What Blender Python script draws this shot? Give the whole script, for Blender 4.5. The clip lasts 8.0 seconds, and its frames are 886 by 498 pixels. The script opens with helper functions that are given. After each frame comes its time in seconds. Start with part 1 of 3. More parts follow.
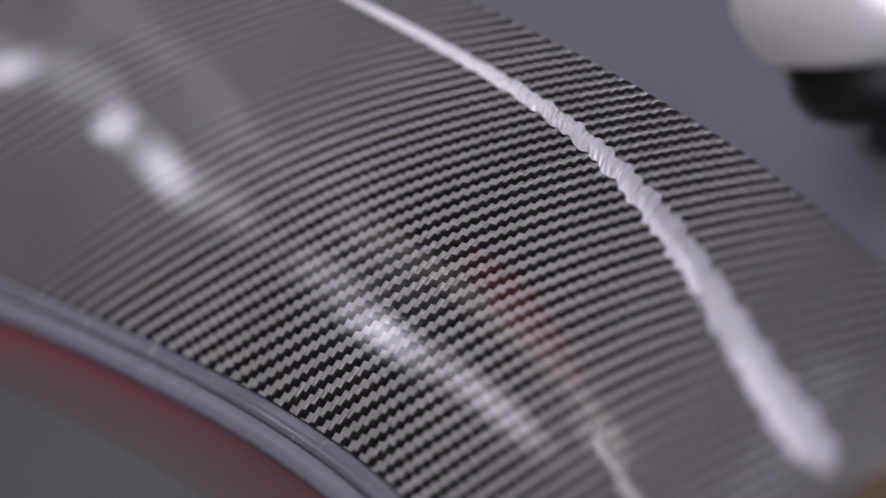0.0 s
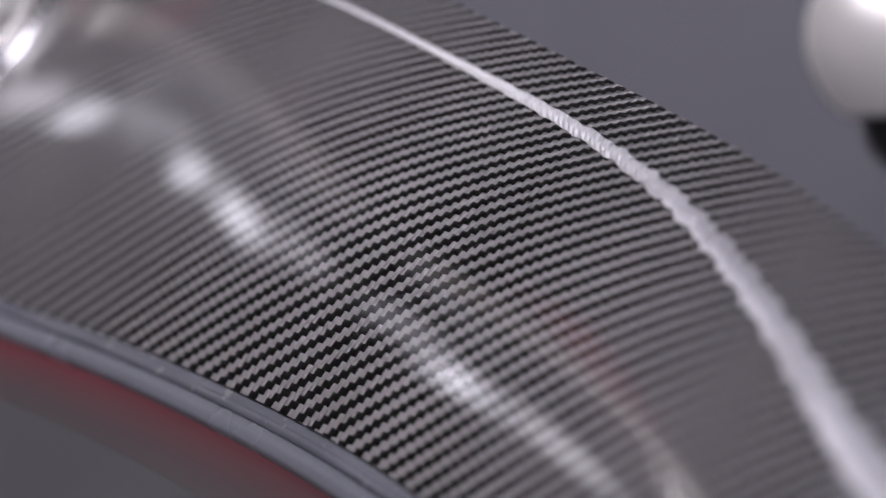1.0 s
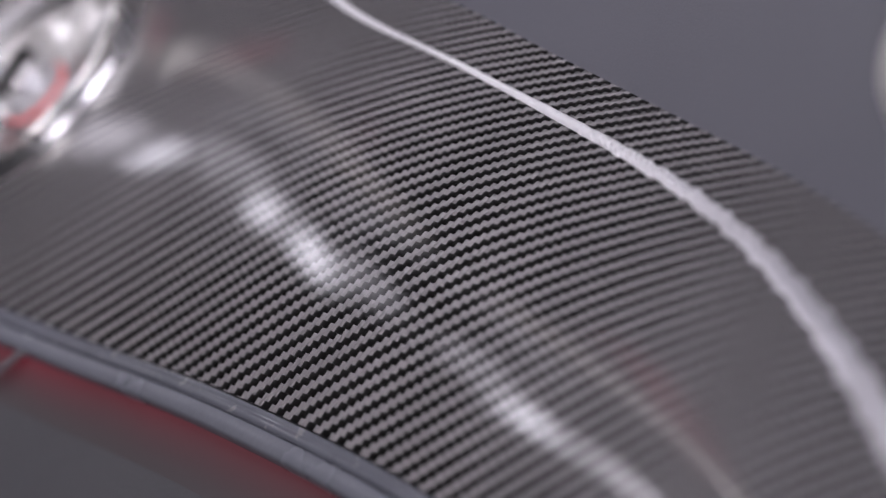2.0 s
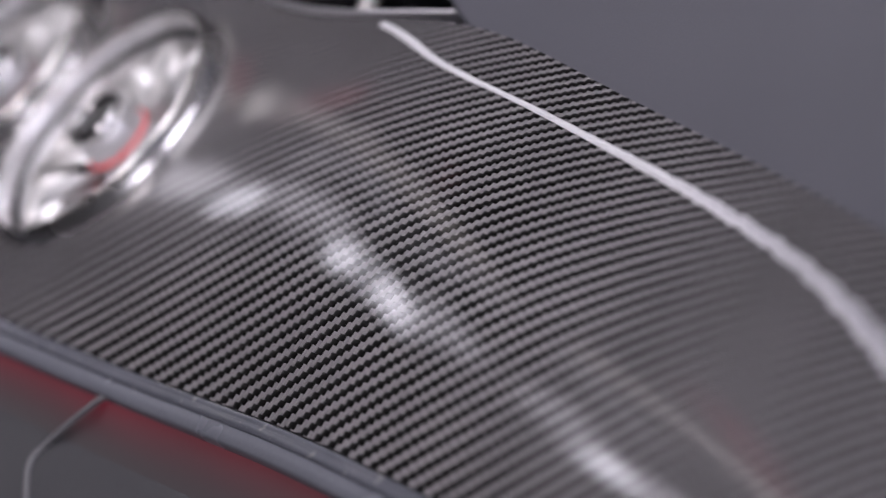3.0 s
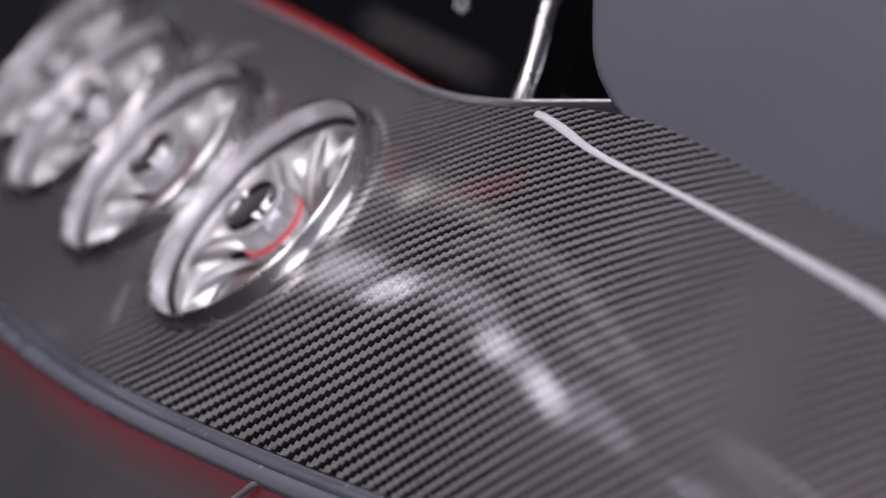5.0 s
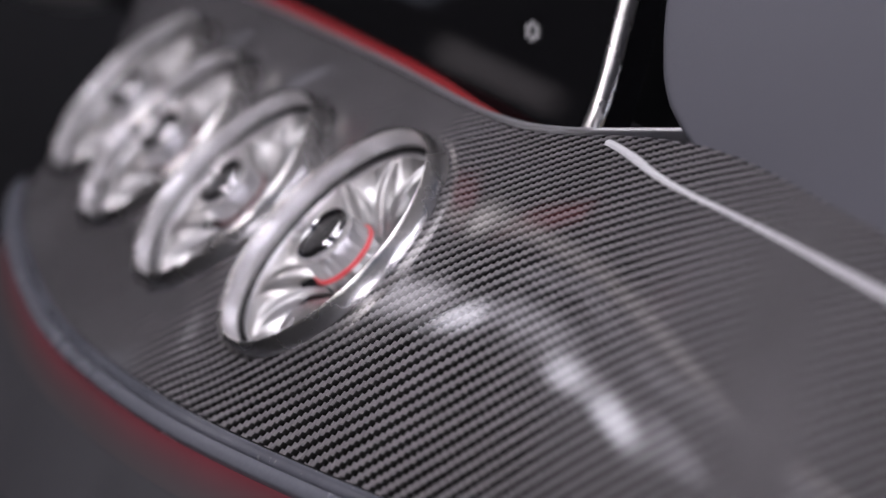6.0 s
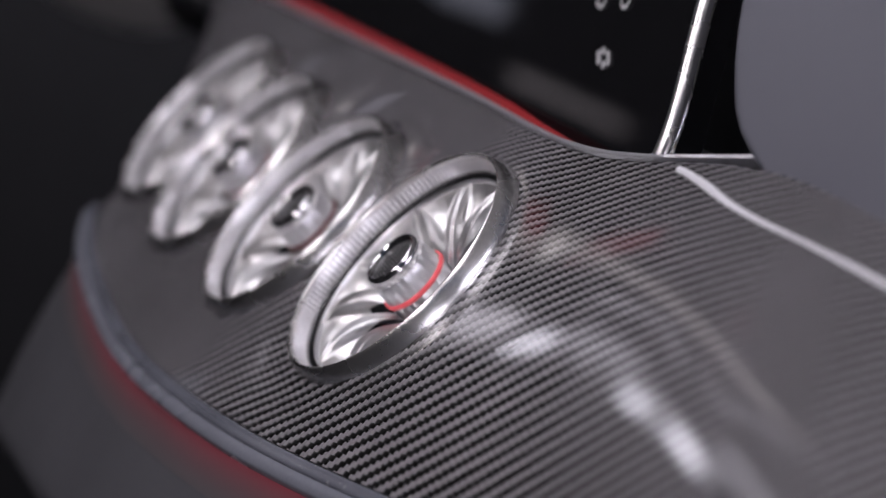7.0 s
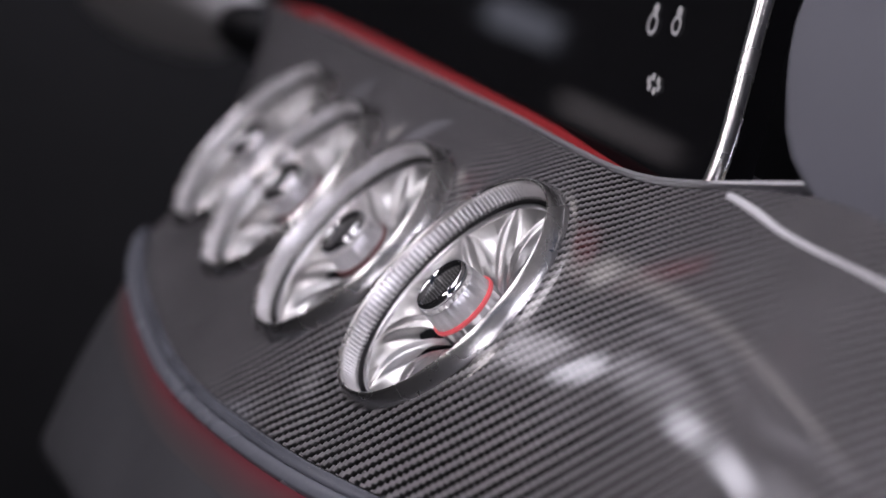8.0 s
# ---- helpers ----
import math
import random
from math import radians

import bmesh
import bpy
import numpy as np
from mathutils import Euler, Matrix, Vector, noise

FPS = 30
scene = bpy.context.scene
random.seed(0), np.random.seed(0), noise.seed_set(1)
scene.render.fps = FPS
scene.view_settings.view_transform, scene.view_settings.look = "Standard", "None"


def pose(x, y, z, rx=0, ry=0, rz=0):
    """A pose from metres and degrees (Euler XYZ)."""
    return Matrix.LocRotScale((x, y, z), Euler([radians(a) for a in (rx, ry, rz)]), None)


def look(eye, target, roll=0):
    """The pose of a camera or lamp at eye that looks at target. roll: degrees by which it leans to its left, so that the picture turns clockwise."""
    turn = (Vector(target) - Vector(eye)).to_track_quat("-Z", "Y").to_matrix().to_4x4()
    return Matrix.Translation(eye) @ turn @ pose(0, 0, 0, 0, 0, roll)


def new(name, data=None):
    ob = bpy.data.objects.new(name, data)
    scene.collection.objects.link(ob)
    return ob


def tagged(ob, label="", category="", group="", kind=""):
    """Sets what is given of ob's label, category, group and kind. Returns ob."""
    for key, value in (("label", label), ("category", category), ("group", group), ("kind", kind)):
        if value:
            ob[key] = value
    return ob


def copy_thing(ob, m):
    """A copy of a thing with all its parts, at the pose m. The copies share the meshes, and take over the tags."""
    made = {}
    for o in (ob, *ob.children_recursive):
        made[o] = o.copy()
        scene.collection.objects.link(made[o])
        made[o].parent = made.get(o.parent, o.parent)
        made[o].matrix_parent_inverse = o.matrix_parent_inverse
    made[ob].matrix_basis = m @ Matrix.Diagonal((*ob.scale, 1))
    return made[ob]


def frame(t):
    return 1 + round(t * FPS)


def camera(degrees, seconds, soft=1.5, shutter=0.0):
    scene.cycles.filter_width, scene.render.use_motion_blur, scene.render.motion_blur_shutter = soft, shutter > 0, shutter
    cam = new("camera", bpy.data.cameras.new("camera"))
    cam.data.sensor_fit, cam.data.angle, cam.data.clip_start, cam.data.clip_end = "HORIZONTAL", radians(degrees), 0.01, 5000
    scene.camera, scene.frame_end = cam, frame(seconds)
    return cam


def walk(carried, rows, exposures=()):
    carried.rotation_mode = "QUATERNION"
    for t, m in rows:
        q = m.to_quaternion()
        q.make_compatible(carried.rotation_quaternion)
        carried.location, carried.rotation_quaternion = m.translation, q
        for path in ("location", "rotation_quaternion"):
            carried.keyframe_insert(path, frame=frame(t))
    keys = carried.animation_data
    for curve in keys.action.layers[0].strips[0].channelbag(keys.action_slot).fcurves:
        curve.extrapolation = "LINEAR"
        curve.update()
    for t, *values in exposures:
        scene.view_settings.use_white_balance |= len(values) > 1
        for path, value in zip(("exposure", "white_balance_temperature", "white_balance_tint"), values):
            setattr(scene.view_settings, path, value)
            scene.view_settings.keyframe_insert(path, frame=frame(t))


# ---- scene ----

# ------------------------------------------------------------------ camera
LENS = 20.0
cam = camera(LENS, 8.0, soft=1.5)
cam.data.dof.use_dof = True
cam.data.dof.aperture_fstop = 7.8
walk(cam, [
    (0, pose(0.0, 0.0, 1.0, 81.512, -25.356, -119.964)),
    (0.5, pose(0.0, 0.0, 1.0, 81.642, -25.361, -119.015)),
    (1, pose(0.0, 0.0, 1.0, 81.779, -25.371, -118.096)),
    (1.5, pose(0.0, 0.0, 1.0, 81.821, -25.382, -117.173)),
    (3, pose(0.0, 0.0, 1.0, 82.071, -25.385, -114.188)),
    (3.5, pose(0.0, 0.0, 1.0, 82.188, -25.363, -113.141)),
    (4, pose(0.0, 0.0, 1.0, 82.324, -25.363, -112.265)),
    (4.5, pose(0.0, 0.0, 1.0, 82.394, -25.352, -111.254)),
    (6, pose(0.0, 0.0, 1.0, 82.309, -25.366, -108.508)),
    (6.5, pose(0.0, 0.0, 1.0, 82.159, -25.370, -107.575)),
    (7, pose(0.0, 0.0, 1.0, 82.137, -25.380, -106.719)),
    (7.5, pose(0.0, 0.0, 1.0, 82.128, -25.407, -106.010)),
    (8, pose(0.0, 0.0, 1.0, 82.175, -25.453, -105.443)),
], exposures=[(0, 0.31, 6060, 22), (3.5, 0.11, 6060, 22), (8, 0.0, 6060, 22)])

# ------------------------------------------------------------------ light
world = bpy.data.worlds.new("world")
scene.world = world
world.use_nodes = True
wn = world.node_tree
sky = wn.nodes.new("ShaderNodeTexSky")
sky.sky_type = "NISHITA"
sky.sun_disc = False
sky.sun_elevation = radians(35)
sky.sun_rotation = radians(150)
wn.nodes["Background"].inputs["Strength"].default_value = 0.02
wn.links.new(sky.outputs["Color"], wn.nodes["Background"].inputs["Color"])


def area_light(name, eye, target, sx, sy, power, colour=(1.0, 0.97, 0.93), roll=0.0):
    """An unseen area lamp: daylight through the car's openings, or added fill and reflections."""
    lamp = bpy.data.lights.new(name, "AREA")
    lamp.shape, lamp.size, lamp.size_y = "RECTANGLE", sx, sy
    lamp.energy, lamp.color = power, colour
    ob = new(name, lamp)
    ob.matrix_world = look(eye, target, roll)
    return ob


# The overhead and rear lamps are added to brighten the vents and the weave.
area_light("overhead_fill_light", (0.62, 0.22, 1.455), (0.62, 0.12, 0.5), 0.9, 0.70, 6.8)
area_light("windscreen_light", (0.75, -0.75, 1.35), (0.75, 0.1, 0.85), 1.2, 0.6, 7.0, (0.95, 0.96, 1.0))
area_light("rear_fill_light", (0.52, 0.88, 1.125), (0.57, -0.22, 0.91), 1.5, 0.16, 5.6, (1.0, 0.94, 0.88))
area_light("open_door_light", (-0.75, -0.45, 2.0), (0.55, -0.22, 0.92), 0.8, 0.8, 18.0, (1.0, 0.97, 0.99))
area_light("door_opening_light", (-1.35, -0.62, 1.15), (0.62, -0.21, 0.92), 0.8, 0.8, 2.6, (1.0, 0.97, 0.95))
area_light("hall_light", (-1.40, 0.17, 0.84), (0.55, -0.30, 0.91), 0.90, 0.40, 6.2, (1.0, 0.965, 0.975))


def driver_side(name, y, z, sy, sz, radiance, colour, roll=0.0):
    """An unseen lamp added across the cabin; most make reflections on trim and display."""
    return area_light(name, (1.53, y, z), (0.45, y, z), sy, sz, radiance * math.pi * sy * sz, colour, roll)


driver_side("driver_window_light", 1.15, 1.22, 0.60, 0.40, 1.0, (1.0, 0.97, 0.95))
# Lamps added for their reflections: veils, a blob, streaks, patches and a red tint.
driver_side("front_veil_light", -0.28, 1.15, 0.34, 0.42, 0.26, (0.97, 0.95, 1.0))
driver_side("blob_reflection_light", 0.368, 1.110, 0.050, 0.036, 6.3, (1.0, 0.98, 0.97))
driver_side("blob_fade_light", 0.415, 1.155, 0.07, 0.036, 1.3, (1.0, 0.97, 0.96))
driver_side("streak_reflection_light", 0.365, 1.21, 0.10, 0.012, 1.1, (1.0, 0.97, 0.96), 50)
driver_side("patch_reflection_light", 0.262, 1.088, 0.10, 0.036, 2.5, (1.0, 0.96, 0.94), 14)
driver_side("beige_streak_light", 0.255, 1.198, 0.27, 0.018, 0.9, (1.0, 0.92, 0.80), 23)
driver_side("beige_patch_light", 0.145, 1.130, 0.040, 0.038, 2.4, (1.0, 0.93, 0.82))
driver_side("red_streak_light", 0.228, 1.213, 0.12, 0.034, 0.40, (1.0, 0.14, 0.14), 55)
driver_side("display_sheen_light", 0.165, 0.936, 0.055, 0.020, 0.4, (0.88, 0.92, 1.0))
driver_side("display_streak_light", 0.265, 0.893, 0.10, 0.007, 0.5, (1.0, 0.9, 0.85), -4)
driver_side("corner_veil_light", -0.29, 1.20, 0.12, 0.20, 0.32, (1.0, 0.93, 0.85))


# ------------------------------------------------------------------ material helpers
class Tree:
    """Short hand for a node tree."""

    def __init__(self, name):
        self.mat = bpy.data.materials.new(name)
        self.mat.use_nodes = True
        self.t = self.mat.node_tree
        self.p = self.t.nodes["Principled BSDF"]

    def node(self, kind, **props):
        n = self.t.nodes.new(kind)
        for k, v in props.items():
            setattr(n, k, v)
        return n

    def put(self, value, socket):
        if isinstance(value, bpy.types.NodeSocket):
            self.t.links.new(value, socket)
        else:
            socket.default_value = value

    def math(self, op, a, b=0.0, c=0.0):
        n = self.node("ShaderNodeMath", operation=op)
        for i, v in enumerate((a, b, c)):
            self.put(v, n.inputs[i])
        return n.outputs[0]

    def mix(self, fac, a, b):
        n = self.node("ShaderNodeMix", data_type="RGBA")
        self.put(fac, n.inputs[0]), self.put(a, n.inputs[6]), self.put(b, n.inputs[7])
        return n.outputs[2]

    def noise(self, scale, detail=4.0, rough=0.55, coords=None):
        n = self.node("ShaderNodeTexNoise")
        n.inputs["Scale"].default_value, n.inputs["Detail"].default_value, n.inputs["Roughness"].default_value = scale, detail, rough
        if coords is None:
            coords = self.node("ShaderNodeTexCoord").outputs["Object"]
        self.t.links.new(coords, n.inputs["Vector"])
        return n.outputs["Fac"]

    def ramp(self, fac, lo, hi, a=0.0, b=1.0):
        n = self.node("ShaderNodeMapRange")
        self.put(fac, n.inputs[0])
        for i, v in enumerate((lo, hi, a, b)):
            self.put(v, n.inputs[i + 1])
        return n.outputs[0]

    def bump(self, height, distance, strength=1.0, normal=None):
        n = self.node("ShaderNodeBump")
        n.inputs["Strength"].default_value, n.inputs["Distance"].default_value = strength, distance
        self.put(height, n.inputs["Height"])
        if normal:
            self.put(normal, n.inputs["Normal"])
        return n.outputs["Normal"]

    def set(self, **kw):
        for k, v in kw.items():
            self.put(v, self.p.inputs[k.replace("_", " ")])
        return self.mat


def rgb(r, g=None, b=None):
    return (r, r if g is None else g, r if b is None else b, 1.0)


def surface(name, colour, rough, metal=0.0, grain=900.0, relief=0.00003, vary=0.12, wear=0.1, **kw):
    """A surface with fine grain, larger blotches and a little relief."""
    m = Tree(name)
    fine, broad = m.noise(grain, 3.0), m.noise(35.0, 5.0)
    f = m.math("ADD", m.math("MULTIPLY", fine, 0.5), m.math("MULTIPLY", broad, 0.5))
    lo, hi = rgb(*[c * (1 - vary) for c in colour]), rgb(*[min(1, c * (1 + vary)) for c in colour])
    m.set(Base_Color=m.mix(m.ramp(f, 0.3, 0.7), lo, hi), Metallic=metal,
          Roughness=m.ramp(broad, 0.3, 0.7, rough * (1 - wear), rough * (1 + wear)),
          Normal=m.bump(fine, relief), **kw)
    return m.mat



def carbon_material():
    """Two-by-two twill of carbon tows under clear lacquer; one UV unit is one tow."""
    m = Tree("carbon_twill")
    uv = m.node("ShaderNodeUVMap", uv_map="UVMap")
    sep = m.node("ShaderNodeSeparateXYZ")
    m.t.links.new(uv.outputs[0], sep.inputs[0])
    wob = m.math("MULTIPLY", m.math("SUBTRACT", m.noise(160.0, 2.0), 0.5), 0.35)
    p = m.math("ADD", sep.outputs[0], wob)
    q = m.math("ADD", sep.outputs[1], wob)
    i, j = m.math("FLOOR", p), m.math("FLOOR", q)
    fx = m.math("SUBTRACT", m.math("FRACT", p), 0.5)
    fy = m.math("SUBTRACT", m.math("FRACT", q), 0.5)
    turn = m.math("FLOORED_MODULO", m.math("SUBTRACT", j, i), 4.0)
    over = m.math("LESS_THAN", turn, 1.5)                      # tows that run across the panel lie on top
    ya = m.math("SUBTRACT", m.math("FLOORED_MODULO", m.math("SUBTRACT", q, i), 4.0), 1.0)
    xb = m.math("SUBTRACT", m.math("FLOORED_MODULO", m.math("SUBTRACT", m.math("SUBTRACT", p, j), 1.0), 4.0), 1.0)

    def arch(across, along):
        a = m.math("MULTIPLY", m.math("MULTIPLY", across, across), 4.0)
        b = m.math("MULTIPLY", along, along)
        return m.math("SUBTRACT", 1.0, m.math("ADD", m.math("MULTIPLY", a, 0.45), m.math("MULTIPLY", b, 0.55)))

    ha, hb = arch(fx, ya), arch(fy, xb)
    height = m.math("ADD", m.math("MULTIPLY", over, ha), m.math("MULTIPLY", m.math("SUBTRACT", 1.0, over), hb))
    # filaments along each tow
    fil_a = m.math("SINE", m.math("MULTIPLY", p, 75.0))
    fil_b = m.math("SINE", m.math("MULTIPLY", q, 75.0))
    fil = m.math("ADD", m.math("MULTIPLY", over, fil_a), m.math("MULTIPLY", m.math("SUBTRACT", 1.0, over), fil_b))
    h2 = m.math("ADD", height, m.math("MULTIPLY", fil, 0.015))
    dust = m.noise(2600.0, 1.0)
    broad = m.noise(22.0, 4.0)
    # Sheen of the crosswise tows is put into the colour; the others stay dark.
    col_sheen = m.mix(m.ramp(broad, 0.3, 0.7), rgb(0.225, 0.217, 0.226), rgb(0.29, 0.28, 0.292))
    col_unlit = m.mix(m.ramp(broad, 0.3, 0.7), rgb(0.013, 0.0126, 0.0126), rgb(0.019, 0.0184, 0.0184))
    col = m.mix(over, col_unlit, col_sheen)
    tang = m.node("ShaderNodeTangent", direction_type="UV_MAP", uv_map="UVMap")
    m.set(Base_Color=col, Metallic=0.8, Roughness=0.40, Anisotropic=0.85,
          Anisotropic_Rotation=m.math("MULTIPLY", m.math("SUBTRACT", 1.0, over), 0.25), Tangent=tang.outputs[0],
          Normal=m.bump(h2, 0.00034, 0.9), Coat_Weight=1.0, Coat_IOR=1.5,
          Coat_Roughness=m.ramp(m.noise(60.0, 4.0), 0.35, 0.7, 0.05, 0.09),
          Coat_Normal=m.bump(m.math("ADD", m.math("MULTIPLY", height, 0.12), m.math("MULTIPLY", dust, 0.03)), 0.00010, 0.25))
    return m.mat


def glow(name, colour, strength):
    m = Tree(name)
    n = m.noise(60.0)
    m.set(Base_Color=rgb(*colour), Roughness=0.4, Emission_Color=rgb(*colour), Emission_Strength=m.ramp(n, 0.3, 0.7, strength * 0.8, strength * 1.2))
    return m.mat


def dotted_cap():
    """Black cap with a fine grid of pale dots."""
    m = Tree("dotted_black_cap")
    sep = m.node("ShaderNodeSeparateXYZ")
    m.t.links.new(m.node("ShaderNodeTexCoord").outputs["Object"], sep.inputs[0])
    cells = []
    for k in (0, 1):
        c = m.math("SUBTRACT", m.math("FRACT", m.math("MULTIPLY", sep.outputs[k], 1100.0)), 0.5)
        cells.append(m.math("MULTIPLY", c, c))
    dot = m.math("LESS_THAN", m.math("ADD", cells[0], cells[1]), 0.05)
    m.set(Base_Color=m.mix(dot, rgb(0.008), rgb(0.35)), Roughness=m.ramp(m.noise(900.0), 0.3, 0.7, 0.35, 0.5))
    return m.mat


CARBON = carbon_material()
CAP = dotted_cap()
CHROME = surface("bright_chrome", (0.80, 0.80, 0.81), 0.10, 1.0, relief=0.000004, vary=0.03)
BEZEL = surface("satin_chrome", (0.92, 0.91, 0.89), 0.27, 1.0, relief=0.000004, vary=0.04)
SATIN = surface("satin_aluminium", (0.80, 0.80, 0.82), 0.30, 1.0, relief=0.000008, vary=0.05)


def knurled_metal(count):
    """Bright aluminium ribs; the shade in the grooves between them is put into the colour."""
    m = Tree("knurled_aluminium")
    sep = m.node("ShaderNodeSeparateXYZ")
    m.t.links.new(m.node("ShaderNodeTexCoord").outputs["Object"], sep.inputs[0])
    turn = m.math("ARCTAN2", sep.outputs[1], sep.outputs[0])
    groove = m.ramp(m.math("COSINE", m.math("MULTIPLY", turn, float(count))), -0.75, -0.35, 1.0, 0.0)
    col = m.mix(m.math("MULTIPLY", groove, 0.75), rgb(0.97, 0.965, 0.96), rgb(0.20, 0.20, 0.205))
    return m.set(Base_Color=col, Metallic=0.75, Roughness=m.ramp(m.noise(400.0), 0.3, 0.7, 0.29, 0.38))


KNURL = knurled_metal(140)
BLADE = surface("satin_silver", (0.70, 0.695, 0.69), 0.34, 1.0, relief=0.000006, vary=0.05)
PEARL = surface("pearl_chrome", (0.88, 0.87, 0.85), 0.30, 0.35, vary=0.04)
PALE = surface("pale_grey_plastic", (0.5, 0.48, 0.46), 0.5, vary=0.1)
SEAM = surface("grey_piping", (0.20, 0.20, 0.21), 0.5, vary=0.1)
BLACK = surface("black_plastic", (0.012, 0.012, 0.013), 0.4, vary=0.2)
GLASSY = surface("black_display_glass", (0.006, 0.006, 0.007), 0.05, relief=0.000002, vary=0.2, Coat_Weight=0.6)
BAND = surface("grey_satin_strip", (0.17, 0.178, 0.205), 0.26, relief=0.00001, vary=0.08)


def smoked_strip():
    """Smoked clear plastic with dust specks and hairline scratches along it."""
    m = Tree("smoked_clear_strip")
    broad, speck = m.noise(45.0, 5.0), m.noise(1500.0, 2.0, 0.7)
    dust = m.ramp(speck, 0.70, 0.74)
    scr = m.ramp(m.noise(240.0, 1.0), 0.68, 0.71)
    col = m.mix(m.ramp(broad, 0.3, 0.7), rgb(0.115, 0.122, 0.145), rgb(0.15, 0.158, 0.185))
    col = m.mix(m.math("MULTIPLY", m.math("MAXIMUM", dust, m.math("MULTIPLY", scr, 0.3)), 0.7), col, rgb(0.5, 0.48, 0.46))
    return m.set(Base_Color=col, Roughness=m.ramp(broad, 0.3, 0.7, 0.12, 0.26), Coat_Weight=0.8, Normal=m.bump(speck, 0.00001))


STRIP = smoked_strip()
SOFT = surface("grey_soft_touch", (0.132, 0.135, 0.158), 0.55, grain=2200.0, relief=0.00006, vary=0.06)
LEATHER = surface("grey_leather", (0.069, 0.069, 0.075), 0.5, grain=1500.0, relief=0.00012, vary=0.08)
DARK = surface("dark_cabin_cloth", (0.009, 0.0087, 0.0088), 0.8, vary=0.2, Specular_IOR_Level=0.3)
LINING = surface("grey_lining", (0.14, 0.13, 0.12), 0.9, vary=0.1)
LEDGE = surface("satin_ledge", (0.62, 0.62, 0.65), 0.38, 0.8, vary=0.05)


def crease_highlight():
    """The crease's highlight painted as a rippled pale strip, bright and narrow at its inner end and duller where it
    widens; UV in millimetres along it.
    """
    m = Tree("painted_crease_highlight")
    sep = m.node("ShaderNodeSeparateXYZ")
    m.t.links.new(m.node("ShaderNodeUVMap", uv_map="UVMap").outputs[0], sep.inputs[0])
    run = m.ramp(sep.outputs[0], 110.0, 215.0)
    fine = m.noise(900.0, 3.0)
    lean = m.math("ADD", m.math("MULTIPLY", sep.outputs[0], 2.9), m.math("MULTIPLY", sep.outputs[1], 4.2))
    lean = m.math("ADD", lean, m.math("MULTIPLY", m.noise(120.0, 2.0), 5.0))
    ripple = m.math("MULTIPLY", m.math("ADD", m.math("SINE", lean), m.math("MULTIPLY", m.math("SINE", m.math("MULTIPLY", lean, 0.43)), 0.8)), run)
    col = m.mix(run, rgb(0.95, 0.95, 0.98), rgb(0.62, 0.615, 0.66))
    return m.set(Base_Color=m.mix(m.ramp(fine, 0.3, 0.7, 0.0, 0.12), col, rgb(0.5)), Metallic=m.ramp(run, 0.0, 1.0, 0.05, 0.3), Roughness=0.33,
                 Normal=m.bump(m.math("ADD", fine, m.math("MULTIPLY", ripple, 5.0)), 0.00003))


CREASE_GLINT = crease_highlight()


# The red glow on the panel below the strip, put into a fading emission.
def red_glow_fade():
    m = Tree("painted_red_glow")
    uv = m.node("ShaderNodeUVMap", uv_map="UVMap")
    sep = m.node("ShaderNodeSeparateXYZ")
    m.t.links.new(uv.outputs[0], sep.inputs[0])
    fade = m.math("POWER", m.math("SUBTRACT", 1.0, sep.outputs[1]), 1.8)
    uneven = m.math("MULTIPLY", m.ramp(m.noise(18.0), 0.3, 0.7, 0.75, 1.15), m.ramp(sep.outputs[0], 6.5, 10.5, 1.1, 0.5))
    m.set(Base_Color=rgb(0.085, 0.075, 0.078), Roughness=0.4, Emission_Color=rgb(0.5, 0.022, 0.055),
          Emission_Strength=m.math("MULTIPLY", m.math("MULTIPLY", fade, uneven), 0.17))
    return m.mat


REDGLOW = red_glow_fade()
REDRING = glow("red_ring", (0.85, 0.13, 0.14), 0.32)
REDDIM = surface("dull_red_plastic", (0.16, 0.02, 0.02), 0.4)
REDLINE = glow("red_accent_light", (0.30, 0.009, 0.013), 0.045)
ICON = glow("icon_white", (0.45, 0.45, 0.45), 0.07)


# ------------------------------------------------------------------ mesh helpers
def link(name, verts, faces, material, parent=None, label="", uvs=None, smooth=True):
    me = bpy.data.meshes.new(name)
    me.from_pydata([tuple(v) for v in verts], [], [tuple(fc) for fc in faces])
    if uvs is not None:
        layer = me.uv_layers.new(name="UVMap")
        idx = np.empty(len(me.loops), dtype=np.int32)
        me.loops.foreach_get("vertex_index", idx)
        layer.data.foreach_set("uv", np.asarray(uvs, dtype=np.float32)[idx].ravel())
    me.materials.append(material)
    me.validate()
    if smooth:
        me.shade_smooth()
    ob = new(name, me)
    if parent:
        ob.parent = parent
    if label:
        tagged(ob, label)
    return ob


def part(name, bm, material, parent, label="", smooth=True):
    me = bpy.data.meshes.new(name)
    bmesh.ops.recalc_face_normals(bm, faces=bm.faces)
    bm.to_mesh(me)
    bm.free()
    me.materials.append(material)
    if smooth:
        me.shade_smooth()
    ob = new(name, me)
    if parent:
        ob.parent = parent
    if label:
        tagged(ob, label)
    return ob


def quads(nu, nv, wrap_u=False, wrap_v=False, keep=None):
    out = []
    for a in range(nu if wrap_u else nu - 1):
        for b in range(nv if wrap_v else nv - 1):
            if keep is None or keep[a, b]:
                a2, b2 = (a + 1) % nu, (b + 1) % nv
                out.append((a * nv + b, a2 * nv + b, a2 * nv + b2, a * nv + b2))
    return out


